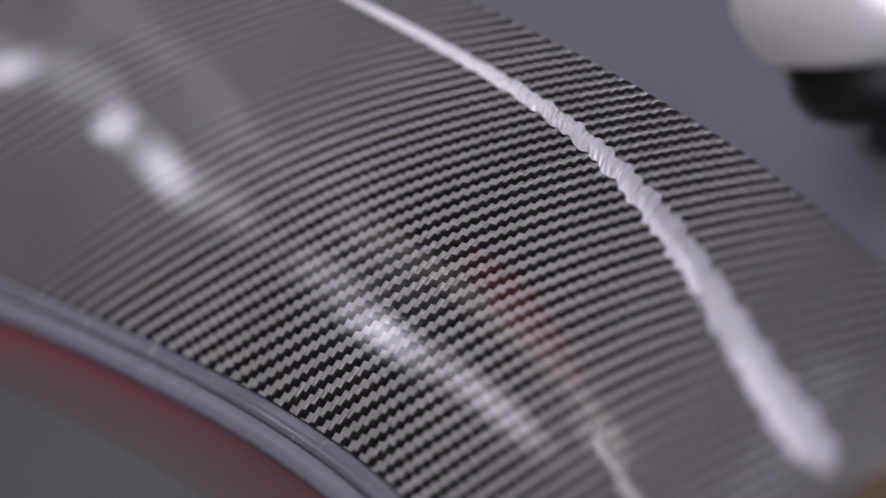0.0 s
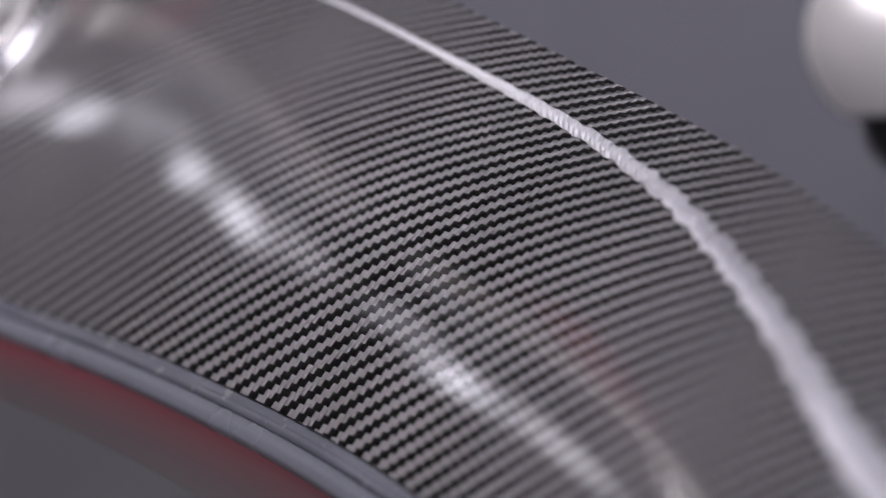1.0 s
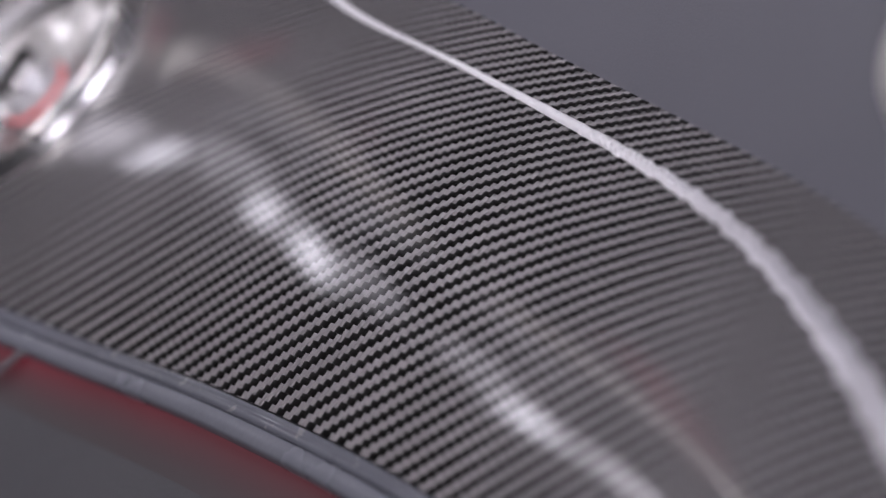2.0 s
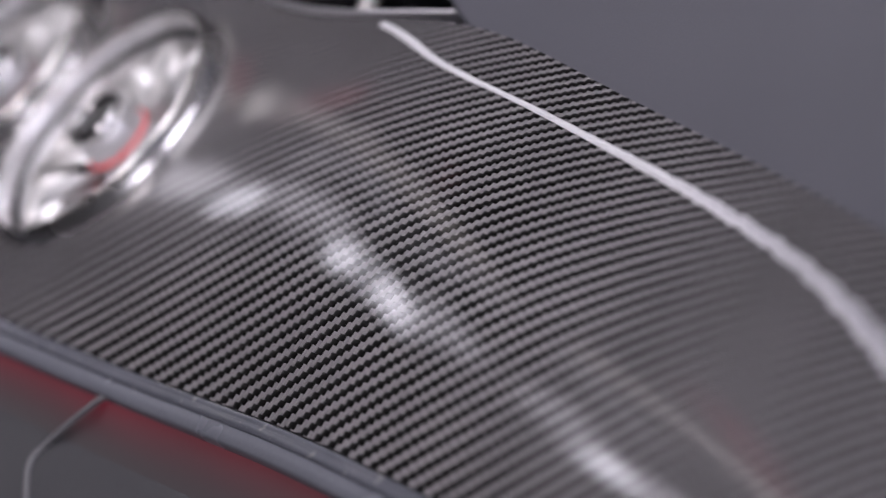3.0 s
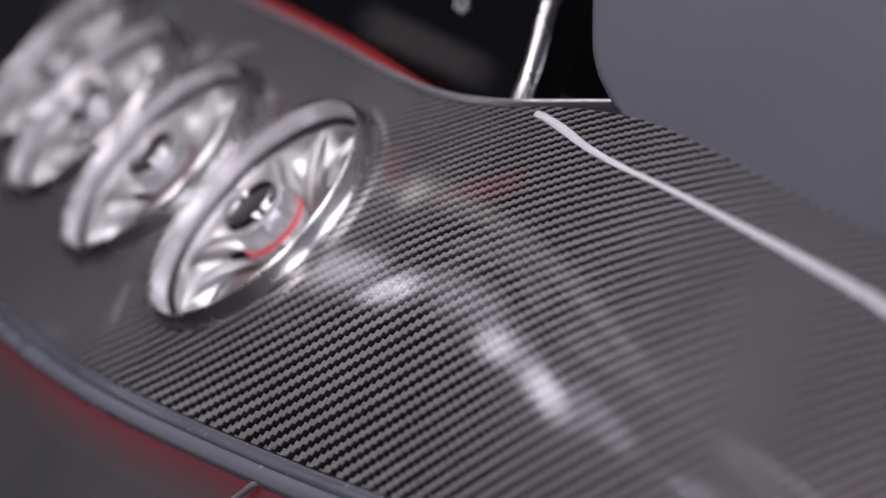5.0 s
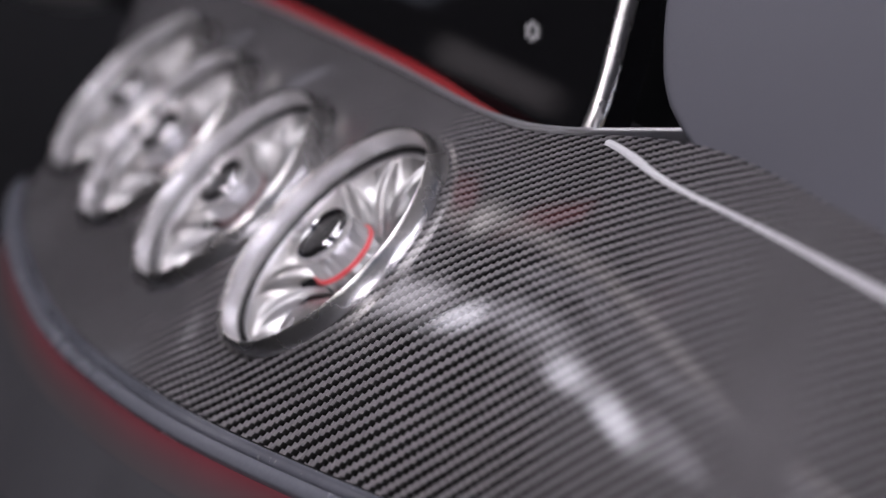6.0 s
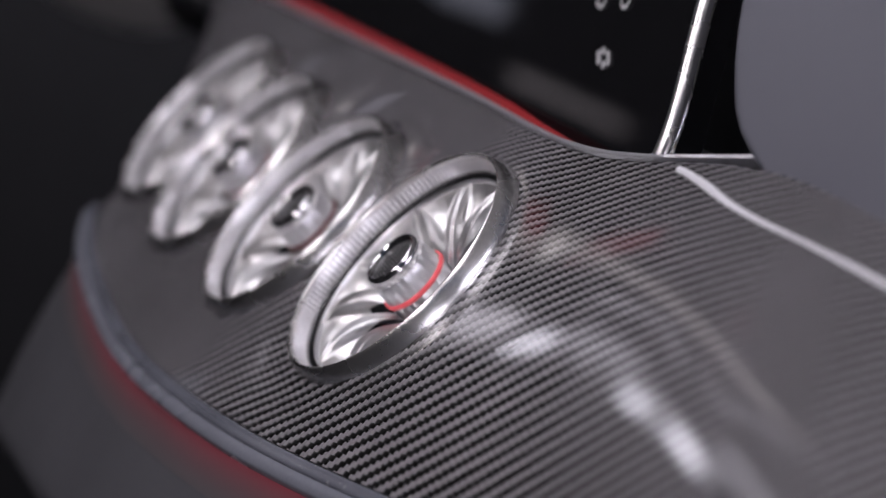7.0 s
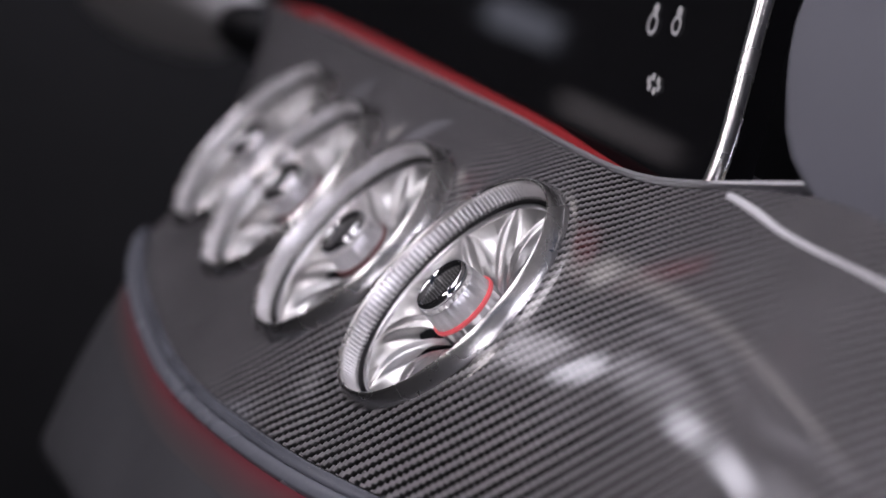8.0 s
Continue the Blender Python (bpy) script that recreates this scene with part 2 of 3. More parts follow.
def spline(pts, params):
    """Catmull-Rom through the points, at the given parameters (0 .. len - 1)."""
    P = np.asarray(pts, float)
    P = P[:, None] if P.ndim == 1 else P
    n = len(P)
    E = np.vstack([2 * P[0] - P[1], P, 2 * P[-1] - P[-2]])
    params = np.clip(np.asarray(params, float), 0, n - 1 - 1e-9)
    k = np.floor(params).astype(int)
    t = (params - k)[:, None]
    a, b, c, d = E[k], E[k + 1], E[k + 2], E[k + 3]
    return 0.5 * (2 * b + (c - a) * t + (2 * a - 5 * b + 4 * c - d) * t ** 2 + (3 * b - a - 3 * c + d) * t ** 3)


def unit(v):
    return v / np.maximum(np.linalg.norm(v, axis=-1, keepdims=True), 1e-12)


def lathe(profile, steps=96, ripple=0.0, count=0, edge=1.0):
    """Points (r, z) turned round z; ripple and count give radial flutes."""
    prof = np.asarray(profile, float)
    a = np.linspace(0, 2 * math.pi, steps, endpoint=False)
    rr = prof[None, :, 0] - ripple * (0.5 + 0.5 * np.tanh(edge * np.cos(count * a)) / math.tanh(edge))[:, None]
    v = np.stack([rr * np.cos(a)[:, None], rr * np.sin(a)[:, None], np.broadcast_to(prof[None, :, 1], rr.shape)], -1)
    return v.reshape(-1, 3), quads(steps, len(prof), wrap_u=True)


# ------------------------------------------------------------------ the dashboard's plan
# Two rails of the trim panel, from the car's middle towards the door: its lower and its upper edge.
LOW = [(0.8507, -0.1882, 0.8551), (0.8326, -0.1866, 0.8506), (0.8063, -0.1853, 0.8466), (0.7688, -0.1849, 0.8440), (0.7284, -0.1854, 0.8434), (0.6939, -0.1868, 0.8452), (0.6652, -0.1887, 0.8483), (0.6398, -0.1909, 0.8516), (0.6163, -0.1932, 0.8551), (0.5962, -0.1958, 0.8584), (0.5784, -0.1989, 0.8617), (0.5598, -0.2027, 0.8654), (0.5408, -0.2070, 0.8694), (0.5220, -0.2110, 0.8735), (0.5040, -0.2144, 0.8775), (0.4865, -0.2169, 0.8816), (0.4697, -0.2185, 0.8855), (0.4526, -0.2197, 0.8894), (0.4334, -0.2209, 0.8934), (0.4099, -0.2225, 0.8979), (0.3841, -0.2242, 0.9024), (0.3580, -0.2248, 0.9062), (0.3328, -0.2240, 0.9090), (0.3089, -0.2218, 0.9106), (0.2865, -0.2185, 0.9116), (0.2657, -0.2144, 0.9125), (0.2467, -0.2094, 0.9135), (0.2292, -0.2038, 0.9147), (0.2129, -0.1976, 0.9161)]
TOP = [(0.9026, -0.2250, 0.9407), (0.8512, -0.2272, 0.9436), (0.8018, -0.2294, 0.9464), (0.7564, -0.2314, 0.9492), (0.7172, -0.2332, 0.9515), (0.6854, -0.2346, 0.9533), (0.6599, -0.2357, 0.9545), (0.6390, -0.2364, 0.9553), (0.6179, -0.2367, 0.9563), (0.5981, -0.2375, 0.9577), (0.5790, -0.2390, 0.9603), (0.5602, -0.2410, 0.9645), (0.5429, -0.2434, 0.9693), (0.5268, -0.2458, 0.9736), (0.5115, -0.2481, 0.9768), (0.4961, -0.2500, 0.9788), (0.4794, -0.2515, 0.9796), (0.4613, -0.2525, 0.9799), (0.4410, -0.2536, 0.9801), (0.4175, -0.2549, 0.9806), (0.3916, -0.2559, 0.9811), (0.3657, -0.2555, 0.9816), (0.3401, -0.2538, 0.9816), (0.3152, -0.2509, 0.9811), (0.2911, -0.2470, 0.9799), (0.2685, -0.2422, 0.9783), (0.2480, -0.2363, 0.9770), (0.2297, -0.2294, 0.9763), (0.2130, -0.2215, 0.9762)]
CREASE = [1.000, 1.000, 1.000, 1.000, 1.000, 1.000, 1.000, 1.000, 1.000, 1.000, 1.002, 0.999, 0.980, 0.939, 0.898, 0.877, 0.874, 0.875, 0.875, 0.871, 0.864, 0.848, 0.821, 0.781, 0.734, 0.689, 0.657, 0.642, 0.640]
BULGE = [-0.001, -0.001, -0.001, -0.001, -0.001, 0.0, 0.002, 0.003, 0.003, 0.003, 0.003, 0.003, 0.003, 0.003, 0.003]
END = len(BULGE) - 1.0
VENTS = [(0.613, -0.2123, 0.9112), (0.694, -0.2058, 0.9024), (0.7744, -0.204, 0.8984), (0.8434, -0.2049, 0.8984)]
AXIS = Vector((-0.018, 0.940, 0.342)).normalized()
VENT_R = 0.040


KNOTS = np.linspace(0, END, 1401)


RAIL_LOW, RAIL_TOP, RAIL_CREASE = (spline(table, 2 * KNOTS) for table in (LOW, TOP, CREASE))
RAIL_BULGE = spline(BULGE, KNOTS)


def along_rail(table, params):
    return np.stack([np.interp(params, KNOTS, table[:, c]) for c in range(table.shape[1])], 1)


def rails(params):
    low, top = along_rail(RAIL_LOW, params), along_rail(RAIL_TOP, params)
    along = unit(np.gradient(0.5 * (low + top), axis=0))
    down = unit(low - top)
    out = unit(np.cross(along, -down))
    out *= np.where(out[:, 1:2] < 0, -1, 1)
    return low, top, along, down, out


def panel_points(params, fracs):
    """The trim panel's surface: bulged between its rails."""
    low, top, along, down, out = rails(params)
    v = np.asarray(fracs)[None, :, None]
    bulge = along_rail(RAIL_BULGE, params)[:, None, :] * 4 * v * (1 - v)
    return low[:, None] * (1 - v) + top[:, None] * v + out[:, None] * bulge


def raised_round_vents(P):
    """The trim swells up to each vent's rim and meets it a few millimetres below its edge."""
    ax = np.array(AXIS)
    lift, total = np.zeros(P.shape[:2]), np.full(P.shape[:2], 1e-9)
    for c in VENTS:
        d = P - np.array(c)
        h = d @ ax
        r = np.linalg.norm(d - h[..., None] * ax, axis=2)
        wgt = np.exp(-(np.maximum(r - VENT_R, 0) / 0.012) ** 2)
        lift += wgt * wgt * 0.55 * (-0.0048 - h)
        total += wgt
    return P + (lift / np.maximum(total, 1e-6))[..., None] * ax


def step(x, lo, hi):
    t = np.clip((x - lo) / (hi - lo), 0, 1)
    return t * t * (3 - 2 * t)


def laid_flat(P):
    """The panel unrolled into a plane, as the cloth was cut: metres from its middle line."""
    nu, nv = P.shape[:2]
    m = nv // 2
    mid = P[:, m]
    t = unit(np.gradient(mid, axis=0))
    c = unit(P[:, m + nv // 6] - P[:, m - nv // 6])
    n = unit(np.cross(t, c))
    na = unit(n[:-1] + n[1:])
    a = t[:-1] - na * np.sum(t[:-1] * na, 1, keepdims=True)
    b = t[1:] - na * np.sum(t[1:] * na, 1, keepdims=True)
    turn = np.concatenate([[0], np.cumsum(np.arctan2(np.sum(np.cross(a, b) * na, 1), np.sum(a * b, 1)))])
    half = 0.5 * (turn[1:] + turn[:-1])
    ds = np.linalg.norm(np.diff(mid, axis=0), axis=1)[:, None]
    X = np.concatenate([[[0, 0]], np.cumsum(np.stack([np.cos(half), np.sin(half)], 1) * ds, axis=0)])
    up = turn + np.arctan2(np.sum(np.cross(t, c) * n, 1), np.sum(t * c, 1))
    w = np.concatenate([np.zeros((nu, 1)), np.cumsum(np.linalg.norm(np.diff(P, axis=1), axis=2), axis=1)], 1)
    w -= w[:, m:m + 1]
    return X[:, None] + w[..., None] * np.stack([np.cos(up), np.sin(up)], 1)[:, None], w


TOW = 0.00148


def build_panel():
    nu, nv = 620, 90
    s, fr = np.linspace(0, END, nu), np.linspace(0, 1, nv)
    P = panel_points(s, fr)
    flat, w = laid_flat(P)
    # the cloth lies straight, its tows nearly along and across the trim, drawn a little over the upper edge
    lay = radians(12)
    x = flat[..., 0] * math.cos(lay) + flat[..., 1] * math.sin(lay)
    y = flat[..., 1] * math.cos(lay) - flat[..., 0] * math.sin(lay)
    over = np.maximum(w + 0.012, 0) ** 2
    uv = np.stack([x - 4.0 * over, y + 6.0 * over], -1) / TOW
    P = np.concatenate([P[:1] + (P[:1] - P[8:9]) * 4.0 * (fr ** 2)[None, :, None], P])
    uv = np.concatenate([uv[:1] - [60.0, 0.0], uv])
    nu += 1
    keep = np.ones((nu - 1, nv - 1), bool)
    P = raised_round_vents(P)
    C = 0.25 * (P[1:, 1:] + P[:-1, 1:] + P[1:, :-1] + P[:-1, :-1])
    ax = np.array(AXIS)
    for c in VENTS:
        d = C - np.array(c)
        h = d @ ax
        keep &= np.linalg.norm(d - h[..., None] * ax, axis=2) > VENT_R * 0.955
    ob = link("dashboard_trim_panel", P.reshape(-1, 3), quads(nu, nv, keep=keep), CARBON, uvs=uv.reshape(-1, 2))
    tagged(ob, "glossy lacquered carbon fibre dashboard trim with twill weave", "dashboard trim", kind="structure")
    return ob


panel = build_panel()


def sweep(name, params, base, frames, profile, material, parent=None, label="", closed=False):
    """A profile of (down, out) metres carried along a rail."""
    down, out = frames
    prof = np.asarray(profile, float)
    P = base[:, None] + down[:, None] * prof[None, :, :1] + out[:, None] * prof[None, :, 1:2]
    return link(name, P.reshape(-1, 3), quads(len(params), len(prof), wrap_v=closed), material, parent, label)


def group_empty(name, at, label, category, group="", kind=""):
    ob = new(name)
    ob.location = at
    ob.empty_display_size = 0.01
    return tagged(ob, label, category, group, kind)


# ------------------------------------------------------------------ lower edge: strip, red light, knee panel
S_ALL = np.linspace(0, END, 300)
low, top, along, down, out = rails(S_ALL)
FR = (down, out)
strip = group_empty("edge_strip", (0, 0, 0), "smoky grey glossy edge strip under the carbon trim", "trim strip", kind="structure")
sweep("groove", S_ALL, low, FR, [(-0.0005, 0.0), (0.0, -0.0015), (0.0004, -0.0015), (0.0005, 0.0002)], BLACK, strip)
sweep("upper_band", S_ALL, low, FR, [(0.0003, -0.003), (0.0003, 0.0002), (0.0006, 0.0006), (0.0014, 0.0008), (0.0018, 0.0005), (0.0022, 0.0009), (0.0036, 0.0010), (0.0040, 0.0004), (0.0041, -0.003)], STRIP, strip)
sweep("lower_band", S_ALL, low, FR, [(0.0042, -0.003), (0.0043, 0.0010), (0.0047, 0.0014), (0.0078, 0.0011), (0.0083, 0.0006), (0.0085, -0.003)], BAND, strip)


def build_red_glow_band():
    """The red glow cast below the strip, built as an emissive band; it is brightest at its upper edge."""
    v = np.linspace(0, 1, 10)
    prof = np.stack([0.0085 + 0.0114 * v, -0.0020 - 0.0045 * v - 0.0010 * np.sin(math.pi * v)], 1)
    P = low[:, None] + down[:, None] * prof[None, :, :1] + out[:, None] * prof[None, :, 1:2]
    uv = np.stack(np.broadcast_arrays(S_ALL[:, None], v[None, :]), -1)
    ob = link("red_glow_band", P.reshape(-1, 3), quads(len(S_ALL), len(v)), REDGLOW, uvs=uv.reshape(-1, 2))
    return tagged(ob, "dim painted red glow band below the trim", "ambient light", kind="structure")


build_red_glow_band()



def knee_fall(s):
    """Which way the leather falls: straight down by the vents, sloping to the seats by the door."""
    lean = np.interp(s, [0, 4.5, 7.5], [0.0, 0.04, 0.30])
    return np.stack([0 * lean, lean, -np.sqrt(1 - lean ** 2)], 1)


def build_knee_panel():
    """The leather below the strip; towards the middle of the car it ends in a rolled lower lip."""
    u = np.linspace(0, 1, 70)
    reach = np.interp(S_ALL, [0, 0.8, 1.47, 2.43, 3.6, 5.5, 7.5], [0.19, 0.15, 0.118, 0.095, 0.090, 0.22, 0.9])
    pad = np.pad(reach, 12, mode="edge")
    reach = np.convolve(pad, np.ones(25) / 25, "valid")
    d = reach[:, None] * np.clip(u / 0.9, 0, 1)[None, :]
    curl = np.clip((u - 0.86) / 0.14, 0, 1) * 0.5 * math.pi
    start = low + down * 0.0194 + out * -0.0066
    bulge = 0.004 * np.sin(0.5 * math.pi * np.clip(d * 8, 0, 1)) - 0.016 * (1 - np.cos(curl))[None, :]
    P = start[:, None] + (0.34 * d + 0.006 * np.sin(curl)[None, :])[..., None] * knee_fall(S_ALL)[:, None] + out[:, None] * bulge[..., None]
    ob = link("lower_dashboard", P.reshape(-1, 3), quads(len(S_ALL), len(u)), LEATHER)
    return tagged(ob, "grey leather lower dashboard below the carbon trim", "dashboard", kind="structure")


lower_dash = build_knee_panel()

# ------------------------------------------------------------------ upper edge: chrome ledge, red line, painted crease highlight
S_LEDGE = np.linspace(0, 7.0, 200)
l2, t2, a2, d2, o2 = rails(S_LEDGE)
LEDGE_END = np.array([0.5263, -0.2546, 0.9781])
bend = along_rail(RAIL_TOP, np.array([5.8]))
run_out = np.clip((S_LEDGE - 5.8) / (S_LEDGE[-1] - 5.8), 0, 1)[:, None]
t2 = np.where(run_out > 0, bend + (LEDGE_END - bend) * run_out, t2)      # past the bend it runs straight on
ledge = sweep("chrome_ledge", S_LEDGE, t2, (d2, o2), [(0.0004, -0.003), (0.0004, 0.0012), (0.0001, 0.0017), (-0.0008, 0.0017), (-0.0012, 0.0012), (-0.0012, -0.003)], LEDGE)
tagged(ledge, "thin satin chrome ledge along the trim's upper edge", "trim strip", kind="structure")
S_RED = np.linspace(0, 6.1, 150)
l3, t3, a3, d3, o3 = rails(S_RED)
wid = np.interp(S_RED, [0, 3, 5, 6.1], [0.0078, 0.0056, 0.0026, 0.0004])
P = t3[:, None] - d3[:, None] * np.linspace(0.18, 1, 8)[None, :, None] * wid[:, None, None] - o3[:, None] * 0.004
P = np.concatenate([P[:1] + (P[:1] - P[8:9]) * 2.5, P])
tagged(link("red_accent_line", P.reshape(-1, 3), quads(len(P), 8), REDLINE), "red lacquered accent line beneath the display", "trim strip", kind="structure")


def build_pale_line(s, cr, half, material, label):
    """A raised pale strip on the trim: rail stations, height as a share of the panel, half width."""
    l, t, a, dn, o = rails(s)
    length = np.linalg.norm(l - t, axis=1)
    run = np.concatenate([[0], np.cumsum(np.linalg.norm(np.diff(t, axis=0), axis=1))])
    offs = np.linspace(-1, 1, 13)
    rope = step(s, 9.0, 11.5)
    waver = 0.00022 * np.sin(run * 2 * math.pi / 0.0065) + 0.0003 * np.sin(run * 2 * math.pi / 0.0117 + 1)
    rows = []
    for k in range(len(s)):
        edge = half[k] * (1 + 0.10 * rope[k] * np.sin(run[k] * 2 * math.pi / 0.0044 + 1.5 * offs))
        fr = np.clip(cr[k] + (offs * edge + waver[k] * rope[k]) / length[k], 0, 1)
        lo = max(0, k - 1)
        row = panel_points(s[lo:lo + 3] if lo + 3 <= len(s) else s[-3:], fr)
        mid = row[min(k - lo, 2)] if lo + 3 <= len(s) else row[k - len(s) + 3]
        twist = 0.00011 * (0.25 + rope[k]) * np.sin(run[k] * 2 * math.pi / 0.0021 + 3.4 * offs)
        rows.append(mid + o[k] * (0.00012 + min(0.5 * half[k], 0.0005) * (1 - offs ** 2) + twist)[:, None])
    P = np.array(rows)
    uv = np.stack(np.broadcast_arrays(1000 * run[:, None], offs[None, :]), -1)
    ob = link("pale_line", P.reshape(-1, 3), quads(len(s), 13), material, uvs=uv.reshape(-1, 2))
    return tagged(ob, label, "trim line", kind="structure")


S_LINE = np.linspace(6.05, 13.75, 1800)
# The highlight along the crease is built as its own pale strip.
build_pale_line(S_LINE, along_rail(RAIL_CREASE, S_LINE)[:, 0], np.interp(S_LINE, [6.0, 6.6, 7.2, 8.0, 9.0, 9.5, 10.2, 10.9, 11.6, 12.4, 13.2, 13.55, 13.75],
                  [0.0009, 0.0011, 0.0008, 0.0006, 0.0008, 0.0011, 0.0014, 0.0017, 0.0022, 0.0027, 0.0030, 0.0022, 0.0002]), CREASE_GLINT, "painted highlight line along the crease of the carbon trim")
S_SHORT = np.linspace(12.15, 13.1, 240)
build_pale_line(S_SHORT, np.interp(S_SHORT, [12.15, 13.1], [0.36, 0.29]), np.interp(S_SHORT, [12.15, 12.25, 12.9, 13.1], [0.0002, 0.0007, 0.0010, 0.0010]), BLADE, "short dull silver line low on the carbon trim")

# ------------------------------------------------------------------ air vents


def blade_points(nr=24, nw=65, span=2 * math.pi / 10):
    """One fin of the turbine: a leaf between two crisp ridges, pointed at the rim and wide at the hub."""
    r = np.linspace(0.0096, 0.0342, nr)
    w = np.linspace(-1, 1, nw)
    R, Wd = np.meshgrid(r, w, indexing="ij")
    rel = np.clip((R - 0.0096) / 0.0246, 0, 1)
    a = 0.5 * Wd * span + 0.22 * rel ** 1.3
    t = np.abs(Wd)
    half = 0.07 + 0.50 * (1 - rel) ** 0.9
    fall = np.clip((t - half) / (1.02 - half), 0, 1)
    lift = np.sin(math.pi * np.clip(0.10 + 0.86 * rel, 0, 1))
    ridge = 0.0020 * lift * np.exp(-((t - half) / 0.075) ** 2)
    z = -0.0180 + 0.0098 * rel ** 0.8 + 0.0032 * lift * (1 - fall ** 0.8) + ridge
    z = z - 0.0028 * (1 - rel) * fall
    return np.stack([R * np.cos(a), R * np.sin(a), z], -1), rel


def build_vent():
    v = group_empty("air_vent", (0, 0, 0), "round turbine style air vent with silver blades", "air vent", "dashboard air vents")
    lip = [(0.0379 + 0.0006 * math.cos(b), -0.0008 + 0.0006 * math.sin(b)) for b in np.linspace(0.25 * math.pi, math.pi, 8)]
    flank = [(0.0406, -0.0052), (0.0404, -0.0042), (0.0400, -0.0033), (0.0394, -0.0020), (0.0388, -0.0010)]
    vv, ff = lathe([(0.0402, -0.016), (0.0405, -0.0085)] + flank + lip + [(0.0372, -0.0018)], 160)
    link("bezel", vv, ff, BEZEL, v, "satin chrome rim")
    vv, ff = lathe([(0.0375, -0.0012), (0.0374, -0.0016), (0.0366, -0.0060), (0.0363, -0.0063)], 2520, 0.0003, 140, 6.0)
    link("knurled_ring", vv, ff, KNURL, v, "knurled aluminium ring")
    vv, ff = lathe([(0.0363, -0.0058), (0.0361, -0.0108), (0.0352, -0.0108), (0.0346, -0.0082)], 96)
    link("gap_ring", vv, ff, BLACK, v)
    vv, ff = lathe([(0.0350, -0.0080), (0.0348, -0.0072), (0.0343, -0.0072), (0.0339, -0.0080), (0.0330, -0.018)], 128)
    link("inner_ring", vv, ff, SATIN, v)
    vv, ff = lathe([(0.0325, -0.022), (0.020, -0.028), (0.0, -0.029)], 64)
    link("duct", vv, ff, BLACK, v)
    Pb, rel = blade_points()
    nr, nw = Pb.shape[:2]
    fin = None
    for k in range(10):
        if fin is None:
            keep = np.ones((nr - 1, nw - 1), bool)
            keep[:9, -16:] = False
            fin = link("blade", Pb.reshape(-1, 3), quads(nr, nw, keep=keep), BLADE, v)
        else:
            twin = new("blade", fin.data)
            twin.parent = v
            twin.matrix_basis = pose(0, 0, 0, 0, 0, 36 * k)
    vv, ff = lathe([(0.0098, -0.020), (0.0099, -0.0100), (0.0098, -0.0094), (0.0092, -0.0036), (0.0089, -0.0030)], 320, 0.00022, 20)
    knob = link("knob", vv, ff, SATIN, v, "chrome centre knob")
    vv, ff = lathe([(0.0088, -0.0034), (0.0090, -0.0026), (0.0089, -0.0010), (0.0084, 0.0002), (0.0077, 0.0004), (0.0071, -0.0001), (0.0067, -0.0012)], 96)
    link("knob_rim", vv, ff, CHROME, knob, "polished chrome collar")
    vv, ff = lathe([(0.0068, -0.0010), (0.0045, -0.0006), (0.0, -0.0004)], 48)
    link("knob_cap", vv, ff, CAP, knob, "black dotted cap")
    vv, ff = lathe([(0.0099, -0.0103), (0.0104, -0.0100), (0.0104, -0.0091), (0.0099, -0.0088)], 96)
    link("red_ring", vv, ff, REDRING, knob, "red ring")
    return v


vent = build_vent()


def vent_pose(at, axis=AXIS, spin=0.0):
    z = Vector(axis).normalized()
    x = Vector((1, 0, 0))
    x = (x - z * x.dot(z)).normalized()
    y = z.cross(x)
    m = Matrix((x, y, z)).transposed().to_4x4()
    m.translation = at
    return m @ pose(0, 0, 0, 0, 0, spin)


VENT_SIZE = 0.965
vent.matrix_world = vent_pose(VENTS[0]) @ Matrix.Scale(VENT_SIZE, 4)
for c in VENTS[1:]:
    twin = copy_thing(vent, vent_pose(c) @ Matrix.Scale(VENT_SIZE, 4))
    for ring in twin.children_recursive:
        if ring.name.startswith("red_ring"):
            ring.data = ring.data.copy()
            ring.data.materials[0] = REDDIM
# ------------------------------------------------------------------ display and upper dashboard
FOOT, HEAD = np.array([0.5837, -0.2577, 0.9662]), np.array([0.6015, -0.2551, 1.0137])
RUN = np.array([0.868, -0.236, 0.9554]) - np.array([0.5974, -0.258, 0.9573])
RUN /= np.linalg.norm(RUN)
RISE = (HEAD - FOOT) / np.linalg.norm(HEAD - FOOT)
display = group_empty("display", (0, 0, 0), "black glass dashboard display with a chrome rim", "display")
base = FOOT - RISE * 0.03
pts = [base, base + RUN * 0.9, base + RUN * 0.9 + RISE * 0.22, base + RISE * 0.22]
back = np.cross(RUN, RISE)
back = back if back[1] < 0 else -back
bm = bmesh.new()
vs = [bm.verts.new(p_) for p_ in pts] + [bm.verts.new(p_ + back * 0.01) for p_ in pts]
for fc in ((0, 1, 2, 3), (7, 6, 5, 4), (0, 4, 5, 1), (1, 5, 6, 2), (2, 6, 7, 3), (3, 7, 4, 0)):
    bm.faces.new([vs[q] for q in fc])
part("glass", bm, GLASSY, display, smooth=False)


